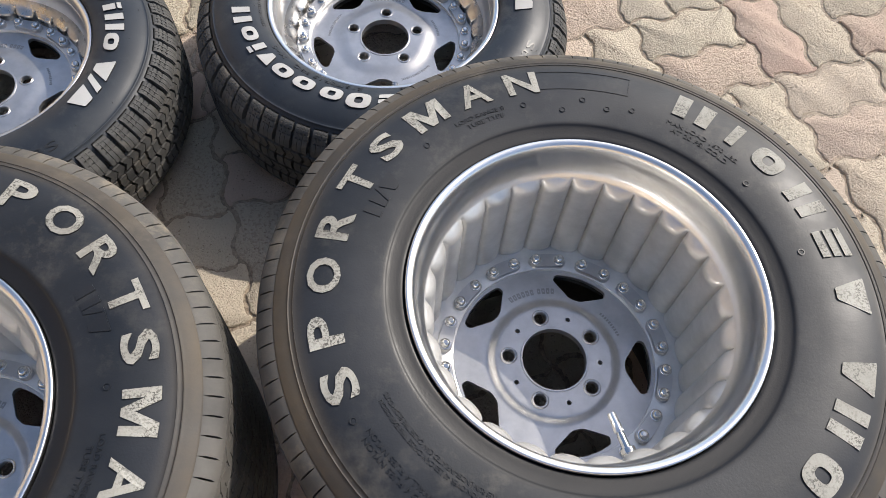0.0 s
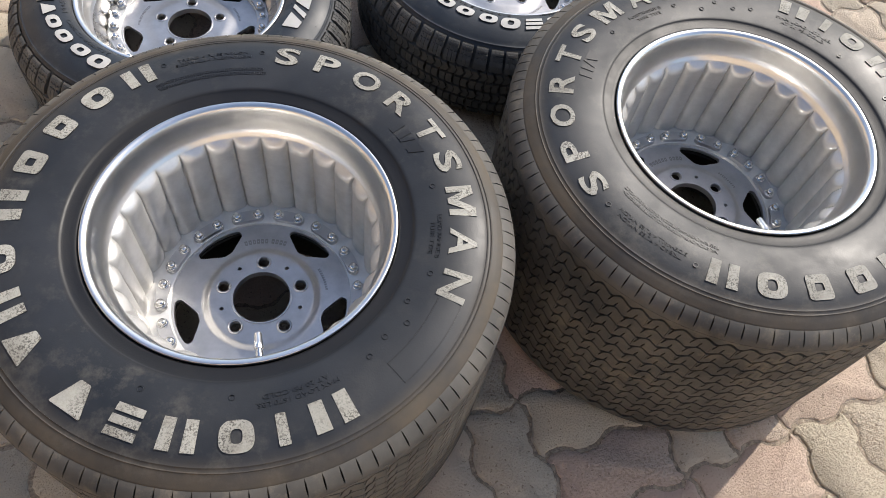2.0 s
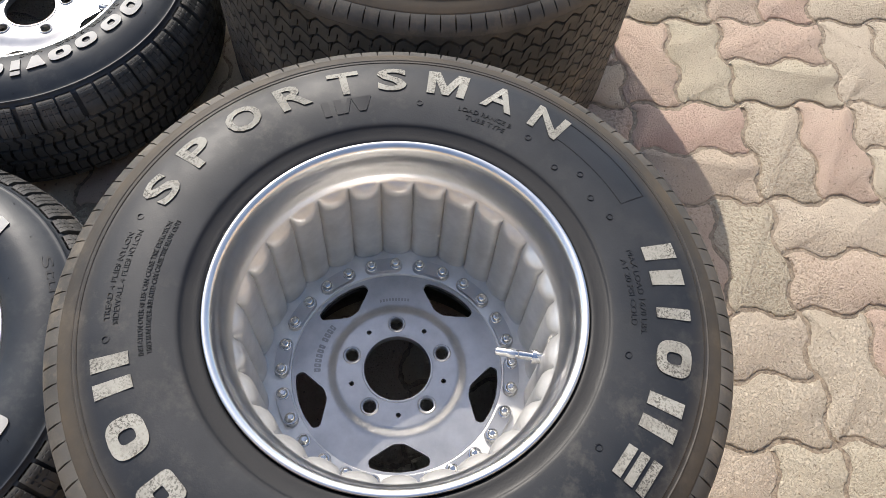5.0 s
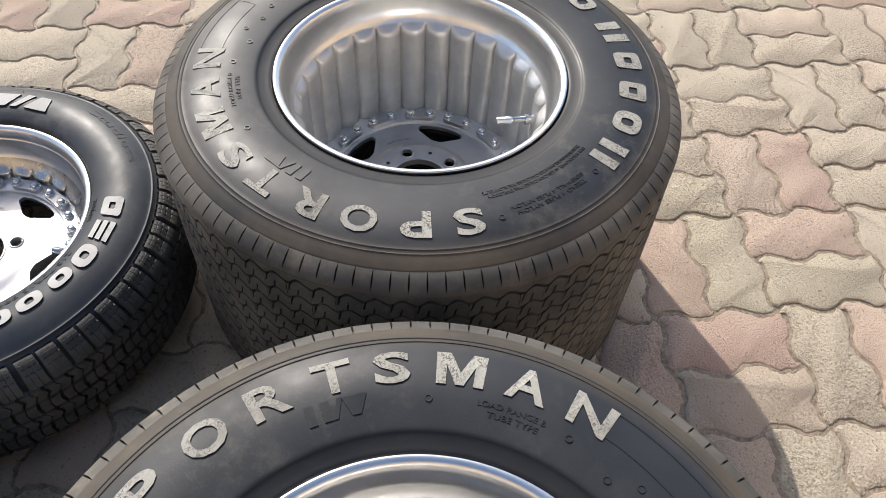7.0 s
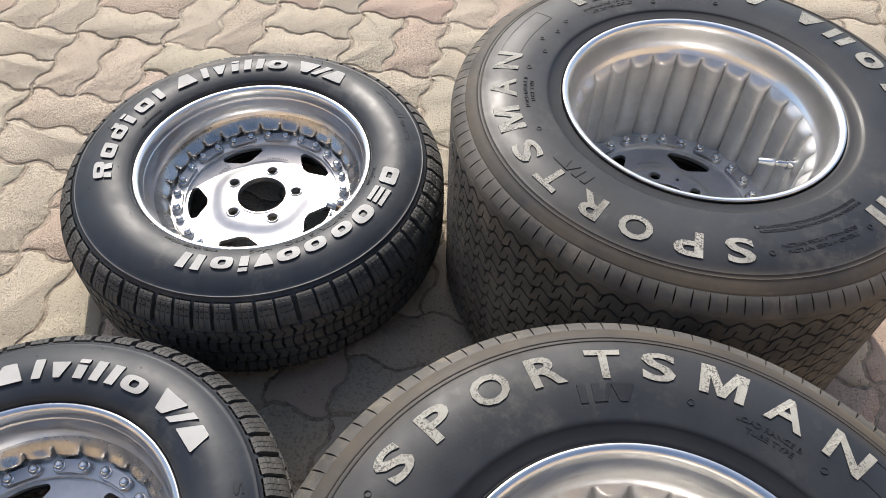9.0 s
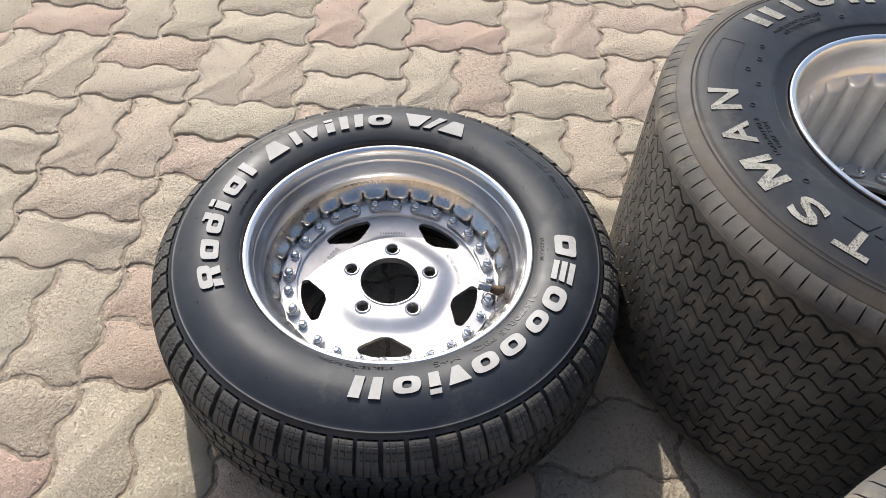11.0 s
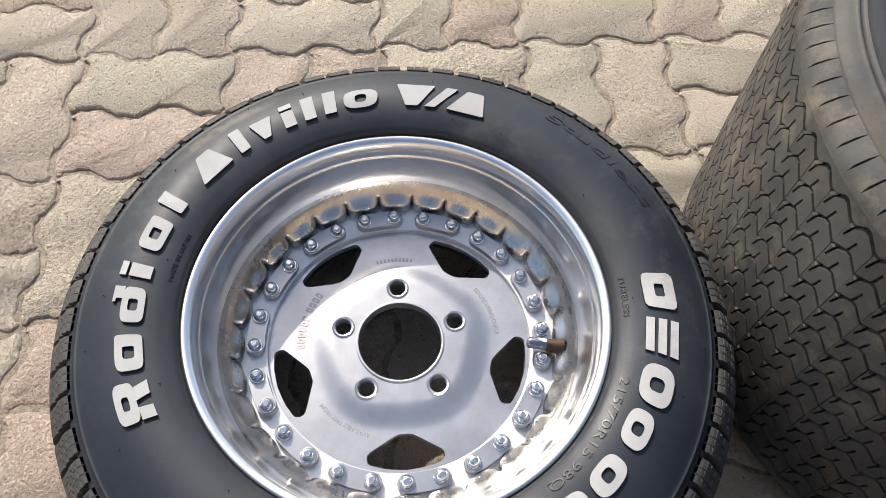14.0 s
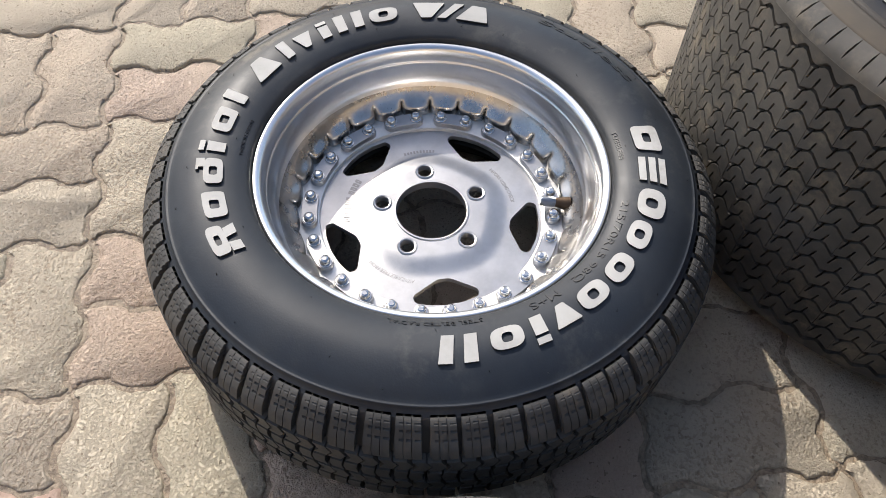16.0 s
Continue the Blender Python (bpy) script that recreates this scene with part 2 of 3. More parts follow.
WIDE = dict(
    half=0.217, tread=0.3755,
    side=[(0.2030, 0.4140), (0.2078, 0.4230), (0.2105, 0.4262), (0.218, 0.4275), (0.2270, 0.4295), (0.2300, 0.4312), (0.236, 0.4325), (0.252, 0.4345), (0.272, 0.4360), (0.295, 0.4355), (0.315, 0.4325), (0.3285, 0.4290), (0.3300, 0.4298), (0.3315, 0.4284), (0.3345, 0.4274), (0.3357, 0.4281), (0.3370, 0.4266), (0.345, 0.4230), (0.3530, 0.4180)],
    under=[(0.3580, 0.4060), (0.3650, 0.3880), (0.3660, 0.3600)],
    shoulder=[(0.2015, 0.3515), (0.1970, 0.3605), (0.1905, 0.3690), (0.1850, 0.3728), (0.1795, 0.3740)],
    lip=0.4300, seat=0.2025)


def carcass(spec):
    up = smooth_rows(spec["side"], 3)
    h = spec["half"]
    base = spec["under"]
    down = [(a, 2 * h - b) for a, b in reversed(up + base)]
    return ring_mesh(up + base + [(base[-1][0], h)] + down, 160), up


def strip(bm, rows, r0):
    """A raised rib piece: rows of (z, radius, angle from, angle to) from its one end to the other, with walls down to r0 below."""
    top, low = [], []
    for z, r, a, b in rows:
        top.append([bm.verts.new((r * math.cos(q), r * math.sin(q), z)) for q in (a, b)])
        low.append([bm.verts.new(((r - r0) * math.cos(q), (r - r0) * math.sin(q), z)) for q in (a, b)])
    for k in range(len(rows) - 1):
        bm.faces.new((top[k][0], top[k][1], top[k + 1][1], top[k + 1][0]))
        for c in (0, 1):
            bm.faces.new((top[k][c], top[k + 1][c], low[k + 1][c], low[k][c]))
    for k in (0, -1):
        bm.faces.new((top[k][0], top[k][1], low[k][1], low[k][0]))


def block(bm, ring, r0, r1, taper=0.0):
    """A tread block: corners (angle, z) going round, from radius r0 out to r1 (numbers or functions of z)."""
    fa = sum(a for a, _ in ring) / len(ring)
    fz = sum(z for _, z in ring) / len(ring)
    lo, hi = [], []
    for a, z in ring:
        q0 = r0(z) if callable(r0) else r0
        q1 = r1(z) if callable(r1) else r1
        lo.append(bm.verts.new((q0 * math.cos(a), q0 * math.sin(a), z)))
        a2, z2 = a + (fa - a) * taper, z + (fz - z) * taper
        hi.append(bm.verts.new((q1 * math.cos(a2), q1 * math.sin(a2), z2)))
    bm.faces.new(hi)
    for k in range(len(ring)):
        j = (k + 1) % len(ring)
        bm.faces.new((lo[k], lo[j], hi[j], hi[k]))


def slim_tread(spec):
    """Studless pattern: lug blocks on both shoulders, each cut by stepped sipes, and rows of smaller blocks between."""
    bm = bmesh.new()
    h, R = spec["half"], spec["tread"]
    rnd = random.Random(4)
    n = 64
    step = 2 * math.pi / n

    def out(z):
        return R - 0.0015 * ((z - h) / 0.06) ** 2
    line = smooth_rows(spec["shoulder"], 4)

    def run(side, lo, hi, first, last):
        """A piece of a lug between two angles and two rows of the shoulder's line; lugs narrow a little downwards."""
        strip(bm, [(h + side * line[q][0], line[q][1], lo + 0.004 * step * q, hi + 0.004 * step * q) for q in range(first, last + 1)], 0.010)
    for side in (1, -1):
        for k in range(n):
            a = k * step + rnd.uniform(-0.04, 0.04) * step
            w = 0.82 + rnd.uniform(-0.02, 0.02)
            end = len(line) - 1
            # two columns of short cuts, each opening to a cut across the lug
            for c0, c1, c2 in ((0.03, 0.16, 0.31), (0.34, 0.43, 0.62), (0.65, 0.74, 0.985)):
                run(side, a + c0 * w * step, a + c1 * w * step, 0, end)
                for first, last in ((0, 2), (3, 5), (6, 8), (9, end)):
                    run(side, a + c1 * w * step, a + c2 * w * step, first, last)
            # the cuts are shallow
            strip(bm, [(h + side * d, r - 0.0024, a + 0.03 * w * step, a + 0.985 * w * step) for d, r in line], 0.008)
    rows = (-0.042, -0.014, 0.014, 0.042)
    for i, zc in enumerate(rows):
        for k in range(n):
            a = (k + 0.5 * (i % 2)) * step
            w, s = 0.0115, 0.12 * step * (1 if i % 2 else -1)
            for lo, hi in ((0.04, 0.44), (0.48, 0.90)):
                ring = [(a + lo * step, h + zc - w), (a + (lo + 0.06) * step + s, h + zc), (a + lo * step, h + zc + w), (a + hi * step, h + zc + w), (a + (hi + 0.06) * step + s, h + zc), (a + hi * step, h + zc - w)]
                block(bm, ring, R - 0.011, out, 0.05)
    return bm


def wide_tread(spec):
    """Highway pattern: rows of six-sided blocks, each with a short cut, between two plain shoulder ribs with radial cuts."""
    bm = bmesh.new()
    h, R = spec["half"], spec["tread"]
    rnd = random.Random(7)

    def out(z):
        return R - 0.0014 * ((z - h) / 0.15) ** 2
    n = 108
    step = 2 * math.pi / n
    for side in (1, -1):
        for k in range(n):
            a = k * step
            rows = [(h + side * d, r, a + (0.05 if 0 < m < 3 else 0.0) * step, a + (0.95 if 0 < m < 3 else 1.0) * step) for m, (d, r) in enumerate(spec["shoulder"])]
            strip(bm, rows, 0.006)
    m = 74
    step = 2 * math.pi / m
    bends = ((0.0, -1.0), (0.16, -1.0), (0.44, 1.0), (0.60, 1.0), (1.0, -1.0))

    def zig(f):
        """The ribs' edge over one repeat: a slanting step out and a longer one back."""
        for (f0, w0), (f1, w1) in zip(bends, bends[1:]):
            if f0 <= f <= f1:
                return 0.0046 * (w0 + (w1 - w0) * (f - f0) / (f1 - f0))
    for side in (1, -1):
        for k in range(m):
            marks = [f for f, _ in bends]
            block(bm, [((k + f) * step, h + side * 0.1795) for f in marks] + [((k + f) * step, h + side * 0.1690 + zig(f)) for f in reversed(marks)], R - 0.010, lambda z: 0.3743)
    ribs = 11
    gap = 0.0300
    cut = 0.042
    for i in range(ribs):
        low = h + (i - ribs / 2) * gap + 0.0019
        high = low + gap - 0.0038
        for k in range(m):
            a = (k + rnd.uniform(-0.012, 0.012)) * step
            deep = 0.0125 + rnd.uniform(-0.001, 0.001)
            # each repeat of a rib has one slanting cut from either edge, at the bends
            lower = [(0.0, 0), (0.44 - cut, 0), (0.52 - cut, deep), (0.52 + cut * 0.6, deep), (0.44 + cut, 0), (0.60, 0), (0.985, 0)]
            upper = [(0.985, 0), (0.60, 0), (0.44, 0), (0.16 + cut, 0), (0.08 + cut * 0.6, -deep), (0.08 - cut, -deep), (0.16 - cut, 0), (0.0, 0)]
            ring = [(a + f * step, low + zig(f) + d) for f, d in lower] + [(a + f * step, high + zig(f) + d) for f, d in upper]
            block(bm, ring, R - 0.009, out, 0.0)
    return bm


FLUTES = 28


def rim_mesh(spec):
    """Outer half of the barrel: rolled lip and a dished polished band."""
    t = spec["lip"]
    deep = 0.0520 if t > 0.3 else 0.056
    head = [(0.2030, t - 0.016), (0.2068, t - 0.007), (0.2075, t - 0.002), (0.2058, t), (0.2018, t - 0.0008), (0.1985, t - 0.0036), (0.1966, t - 0.0085), (0.1955, t - 0.0140)]
    if t > 0.3:
        tail = [(0.1950, t - 0.0200), (0.1942, t - 0.0270), (0.1924, t - 0.0360), (0.1892, t - 0.0450), (0.1850, t - deep)]
    else:
        # two drawn steps below the lip
        tail = [(0.1950, t - 0.0200), (0.1936, t - 0.0225), (0.1930, t - 0.0290), (0.1920, t - 0.0370), (0.1904, t - 0.0445), (0.1882, t - 0.0505), (0.1850, t - deep)]
    rows = smooth_rows(head + tail, 4)
    return ring_mesh(rows, 168)


def flute_radius(a, wall, bulge):
    """Broad flat ridges towards the middle, with narrow grooves between them."""
    return wall - bulge * abs(math.sin(FLUTES * a / 2)) ** 0.40


def barrel_mesh(spec):
    t, s = spec["lip"], spec["seat"]
    deep = 0.0520 if t > 0.3 else 0.056
    top, low = t - deep, s + 0.001
    drop = top - 0.002 - low
    edge = 0.1850 if t > 0.3 else 0.1850
    rows = [lambda a: (edge, top), lambda a: (edge - 0.0012, top - 0.002)]
    for k in range(1, 17):
        if t > 0.3:
            f = (k / 16) ** 1.9
            # broad ridges bulge out of the wall below a sloping shoulder; the narrow grooves run straight on
            rise = min(1.0, f * drop / 0.011)
            rise = rise ** 0.8 * (1 - 0.25 * (1 - rise))
            rows.append(lambda a, d=0.0112 * rise, w=0.1838 - 0.0005 * f, z=top - 0.002 - f * drop: (flute_radius(a, w, d), z))
        else:
            # a plain dish, crimped in narrow folds only where it meets the flange
            f = k / 16
            dish = 0.1838 - 0.0172 * min(1.0, f / 0.62) ** 1.15
            fade = min(1.0, max(0.0, (f - 0.30) / 0.32))
            fade = fade * fade * (3 - 2 * fade)
            rows.append(lambda a, r=dish, d=fade, z=top - 0.002 - f * drop: (r + d * (0.0115 * (1 - abs(math.sin(FLUTES * a / 2)) ** 0.27) - 0.0022), z))
    return ring_mesh(rows, FLUTES * 20)


def back_mesh(spec):
    """The inner half of the wheel below the disc, its shade put into a dark colour."""
    s = spec["seat"]
    return ring_mesh(smooth_rows([(0.1360, s - 0.0205), (0.1780, s - 0.0205), (0.1700, s - 0.030), (0.168, s * 0.5), (0.186, 0.03), (0.202, 0.012), (0.205, 0.006)], 3), 96)


def disc_mesh(spec, round_boss, phase):
    """The centre disc: bore, raised boss with five stud holes, five windows, and the bolted rim flange."""
    s = spec["seat"]
    bm = bmesh.new()

    def z_at(x, y):
        r, a = math.hypot(x, y), math.atan2(y, x) - phase
        edge = 0.0870 if round_boss else 0.0845 + 0.0025 * math.cos(5 * a)
        wide = 0.014 if round_boss else 0.030
        f = min(1.0, max(0.0, (edge + wide / 2 - r) / wide))
        z = s - 0.0050 + 0.0050 * f * f * (3 - 2 * f)
        return z

    def outline(pts):
        vs = [bm.verts.new((x, y, 0)) for x, y in pts]
        return [bm.edges.new((vs[k], vs[(k + 1) % len(vs)])) for k in range(len(vs))]
    edges = []
    circle = lambda r, n, cx=0, cy=0: [(cx + r * math.cos(2 * math.pi * k / n), cy + r * math.sin(2 * math.pi * k / n)) for k in range(n)]
    edges += outline(circle(0.1440, 128))
    edges += outline(circle(0.0450, 64))
    for k in range(5):
        a = phase + 2 * math.pi * k / 5
        edges += outline(circle(0.0088, 20, 0.0635 * math.cos(a), 0.0635 * math.sin(a)))
        a += math.pi / 5
        shape = rounded([(0.1345, 0.020), (0.1290, 0.0385), (0.1190, 0.0395), (0.1000, 0.0075), (0.1000, -0.0075), (0.1190, -0.0395), (0.1290, -0.0385), (0.1345, -0.020), (0.1365, 0.0)], 0.0045)
        edges += outline([(u * math.cos(a) - v * math.sin(a), u * math.sin(a) + v * math.cos(a)) for u, v in shape])
        if round_boss:
            edges += outline(circle(0.0034, 10, 0.0640 * math.cos(a), 0.0640 * math.sin(a)))
    # rings of loose points let the filled face bend over the boss
    bmesh.ops.triangle_fill(bm, use_beauty=True, use_dissolve=False, edges=edges)
    for _ in range(5):
        long = [e for e in bm.edges if e.calc_length() > 0.0045 and not e.is_boundary]
        bmesh.ops.subdivide_edges(bm, edges=long, cuts=1)
        bmesh.ops.triangulate(bm, faces=bm.faces)
        bmesh.ops.beautify_fill(bm, faces=bm.faces, edges=[e for e in bm.edges if not e.is_boundary])
    for v in bm.verts:
        v.co.z = z_at(v.co.x, v.co.y)
    rim = [e for e in bm.edges if e.is_boundary]
    geo = bmesh.ops.extrude_edge_only(bm, edges=rim)["geom"]
    for v in geo:
        if isinstance(v, bmesh.types.BMVert):
            v.co.z -= 0.007
    return bm


def rounded(points, r):
    out = []
    n = len(points)
    for k in range(n):
        a, b, c = (Vector(points[(k + d) % n]) for d in (-1, 0, 1))
        u, v = (a - b), (c - b)
        q = min(r, u.length * 0.45, v.length * 0.45)
        p0, p2 = b + u.normalized() * q, b + v.normalized() * q
        for t in (0.0, 0.33, 0.67, 1.0):
            out.append(tuple(p0 * (1 - t) ** 2 + 2 * b * t * (1 - t) + p2 * t * t))
    return out


def slab(points, z0, z1, bevel=0.0):
    """An upright prism over an outline, with a small chamfer on its upper edge."""
    bm = bmesh.new()
    rings = [[bm.verts.new((x, y, z)) for x, y in points] for z in ((z0, z1 - bevel) if bevel else (z0, z1))]
    if bevel:
        cx, cy = sum(p[0] for p in points) / len(points), sum(p[1] for p in points) / len(points)
        size = max(math.hypot(x - cx, y - cy) for x, y in points)
        rings.append([bm.verts.new((x + (cx - x) * bevel / size, y + (cy - y) * bevel / size, z1)) for x, y in points])
    n = len(points)
    for p, q in zip(rings, rings[1:]):
        for k in range(n):
            bm.faces.new((p[k], p[(k + 1) % n], q[(k + 1) % n], q[k]))
    bm.faces.new(rings[-1])
    return bm


def clamp_mesh():
    """One strap under two bolts, bent along the rim; built at angle 0."""
    r, half = 0.1525, math.pi / 14 * 0.5
    pts = []
    for k in range(9):
        a = -half + 2 * half * k / 8
        pts.append(((r + 0.0100) * math.cos(a), (r + 0.0100) * math.sin(a)))
    for k in range(1, 6):
        b = math.pi * k / 6
        c = Vector((r * math.cos(half), r * math.sin(half)))
        e = Vector((math.cos(half), math.sin(half))) * math.cos(b) + Vector((-math.sin(half), math.cos(half))) * math.sin(b)
        pts.append(tuple(c + e * 0.0100))
    for k in range(9):
        a = half - 2 * half * k / 8
        pts.append(((r - 0.0100) * math.cos(a), (r - 0.0100) * math.sin(a)))
    for k in range(1, 6):
        b = math.pi * k / 6
        c = Vector((r * math.cos(half), -r * math.sin(half)))
        e = -Vector((math.cos(half), -math.sin(half))) * math.cos(b) + Vector((-math.sin(half), -math.cos(half))) * math.sin(b)
        pts.append(tuple(c + e * 0.0100))
    return slab(pts, -0.004, 0.0038, 0.0010)


def bolt_mesh():
    return ring_mesh([(0.0082, -0.001), (0.0083, 0.0012), (0.0078, 0.0018), (0.0066, 0.0019), (0.0066, 0.0052), (0.0060, 0.0072), (0.0046, 0.0086), (0.0030, 0.0091), (0.0026, 0.0086), (0.00001, 0.0086)], 18)


def tube(p, q, rows, n=16):
    """A turned piece from p towards q; rows of (distance, radius)."""
    bm = ring_mesh([(r, d) for d, r in rows], n)
    turn = (Vector(q) - Vector(p)).to_track_quat("Z", "Y").to_matrix().to_4x4()
    bmesh.ops.transform(bm, matrix=Matrix.Translation(p) @ turn, verts=bm.verts)
    return bm


# ---- raised lettering ----
def glyph(text, bold=0.0):
    """Flat extruded writing in the built-in font, about 1 high, and its width."""
    cu = bpy.data.curves.new("writing", "FONT")
    cu.body, cu.size, cu.offset, cu.extrude, cu.resolution_u = text, 1.0, bold, 0.5, 3
    ob = bpy.data.objects.new("writing", cu)
    scene.collection.objects.link(ob)
    bpy.context.view_layer.update()
    me = bpy.data.meshes.new_from_object(ob.evaluated_get(bpy.context.evaluated_depsgraph_get()))
    bpy.data.objects.remove(ob)
    bm = bmesh.new()
    bm.from_mesh(me)
    bpy.data.meshes.remove(me)
    return bm


def plain(kind):
    """A plain mark the size of a letter, 0 to 1 both ways: ring, bar, block, wedge, slash, dotted bar."""
    def prism(points, hole=None):
        bm = bmesh.new()
        n = len(points)
        lo, hi = ([bm.verts.new((x, y, z)) for x, y in points] for z in (-0.5, 0.5))
        if hole:
            hl, hh = ([bm.verts.new((x, y, z)) for x, y in hole] for z in (-0.5, 0.5))
            for k in range(n):
                j = (k + 1) % n
                bm.faces.new((hi[k], hi[j], hh[j], hh[k]))
                bm.faces.new((hl[k], hl[j], hh[j], hh[k]))
        else:
            bm.faces.new(hi)
        for k in range(n):
            j = (k + 1) % n
            bm.faces.new((lo[k], lo[j], hi[j], hi[k]))
        return bm
    oval = lambda a, b: [(0.5 + a * math.copysign(abs(math.cos(t)) ** 0.7, math.cos(t)), 0.5 + b * math.copysign(abs(math.sin(t)) ** 0.7, math.sin(t))) for t in (2 * math.pi * k / 28 for k in range(28))]
    if kind == "ring":
        return prism(oval(0.5, 0.5), oval(0.17, 0.22))
    if kind == "frame":
        box = rounded([(0, 0), (1, 0), (1, 1), (0, 1)], 0.2)
        return prism(box, [(0.5 + (x - 0.5) * 0.36, 0.5 + (y - 0.5) * 0.30) for x, y in box])
    if kind in ("twin", "triple"):
        bm = bmesh.new()
        for lo, hi in (((0, 0.36), (0.64, 1)) if kind == "twin" else ((0, 0.26), (0.37, 0.63), (0.74, 1))):
            box = [(lo, 0), (hi, 0), (hi, 1), (lo, 1)] if kind == "twin" else [(0, lo), (1, lo), (1, hi), (0, hi)]
            other = prism(box)
            me = bpy.data.meshes.new("bar")
            other.to_mesh(me)
            other.free()
            bm.from_mesh(me)
            bpy.data.meshes.remove(me)
        return bm
    if kind in "Rad":
        bm = bmesh.new()
        oval2 = [(0.5 + 0.5 * math.copysign(abs(math.cos(t)) ** (0.12 if math.cos(t) > 0 and kind == "a" else 0.5), math.cos(t)), 0.5 + 0.5 * math.copysign(abs(math.sin(t)) ** 0.45, math.sin(t))) for t in (2 * math.pi * k / 28 for k in range(28))]
        low, high = (0.40, 1.0) if kind == "R" else (0.0, 1.0 if kind == "a" else 0.70)
        bowl = [(x, low + y * (high - low)) for x, y in oval2]
        hole = [(0.5 + (x - 0.5) * 0.34, (low + high) / 2 + (y - (low + high) / 2) * (0.34 if kind == "R" else 0.42)) for x, y in bowl]
        pieces = [prism(bowl, hole)]
        if kind == "R":
            pieces += [prism([(0.02, 0), (0.34, 0), (0.34, 0.402), (0.02, 0.402)]), prism([(0.64, 0), (1.0, 0), (0.86, 0.404), (0.52, 0.404)])]
        if kind == "d":
            pieces.append(prism([(0.66, 0.695), (0.99, 0.66), (0.99, 1), (0.56, 1), (0.56, 0.90), (0.66, 0.90)]))
        for piece in pieces:
            me = bpy.data.meshes.new("piece")
            piece.to_mesh(me)
            piece.free()
            bm.from_mesh(me)
            bpy.data.meshes.remove(me)
        return bm
    if kind == "M":
        return prism([(0, 0), (0.21, 0), (0.21, 0.60), (0.41, 0), (0.59, 0), (0.79, 0.60), (0.79, 0), (1, 0), (1, 1), (0.72, 1), (0.5, 0.38), (0.28, 1), (0, 1)])
    if kind == "wedge":
        return prism(rounded([(0.0, 0), (1.0, 0), (0.72, 1), (0.34, 1)], 0.06))
    if kind == "funnel":
        return prism(rounded([(0.32, 0), (0.68, 0), (1.0, 1), (0.0, 1)], 0.06))
    if kind == "slash":
        return prism([(0.0, 0), (0.4, 0), (1.0, 1), (0.6, 1)])
    if kind == "dotted":
        bm = prism([(0, 0), (1, 0), (1, 0.68), (0, 0.68)])
        other = prism([(0, 0.78), (1, 0.78), (1, 1), (0, 1)])
        me = bpy.data.meshes.new("dot")
        other.to_mesh(me)
        bm.from_mesh(me)
        bpy.data.meshes.remove(me)
        return bm
    return prism(rounded([(0, 0), (1, 0), (1, 1), (0, 1)], 0.10))


def lay(bm, up, angle, r, width, height, proud, slant=0.0, sink=0.002):
    """Wraps a flat letter onto the sidewall: its middle at angle (radians) and radius r, its head outwards."""
    xs, ys = [v.co.x for v in bm.verts], [v.co.y for v in bm.verts]
    x0, x1, y0, y1 = min(xs), max(xs), min(ys), max(ys)
    for v in bm.verts:
        u = ((v.co.x - x0) / (x1 - x0) - 0.5) * width
        w = ((v.co.y - y0) / (y1 - y0) - 0.5) * height
        u += slant * w
        q = r + w
        a = angle - u / r
        z = height_at(up, q) + (proud if v.co.z > 0 else -sink)
        v.co = (q * math.cos(a), q * math.sin(a), z)
    return bm


def written_arc(wheel, up, text, a0, r, height, mat, proud, end=None, bold=0.0, name="lettering", label="", slim=0.72):
    """Small moulded writing, running clockwise from a0 degrees to end, as one part."""
    bm = glyph(text, bold)
    xs = [v.co.x for v in bm.verts]
    width = radians(a0 - end) * r if end is not None else (max(xs) - min(xs)) * height * slim / 0.7
    lay(bm, up, radians(a0) - width / 2 / r, r, width, height, proud, sink=0.001)
    return part(name, bm, mat, wheel, label, smooth=False)


def big_letter(wheel, up, what, angle, r, width, height, mat, proud, bold=0.03, slant=0.0):
    shapes = ("R", "a", "d", "dotted", "bar", "M", "frame", "twin", "triple", "ring", "wedge", "funnel", "slash", "dotted", "block", "bar")
    bm = glyph(what, bold) if mat is LETTER_OLD and what == "R" else plain(what) if what in shapes else glyph(what, bold)
    ob = part("raised_letter", lay(bm, up, radians(angle), r, width, height, proud, slant), mat, wheel, smooth=False)
    # the flanks of a raised letter are plain black rubber
    ob.data.materials.append(RELIEF)
    for f in ob.data.polygons:
        f.material_index = 0 if abs(f.normal.z) > 0.6 else 1
    return ob


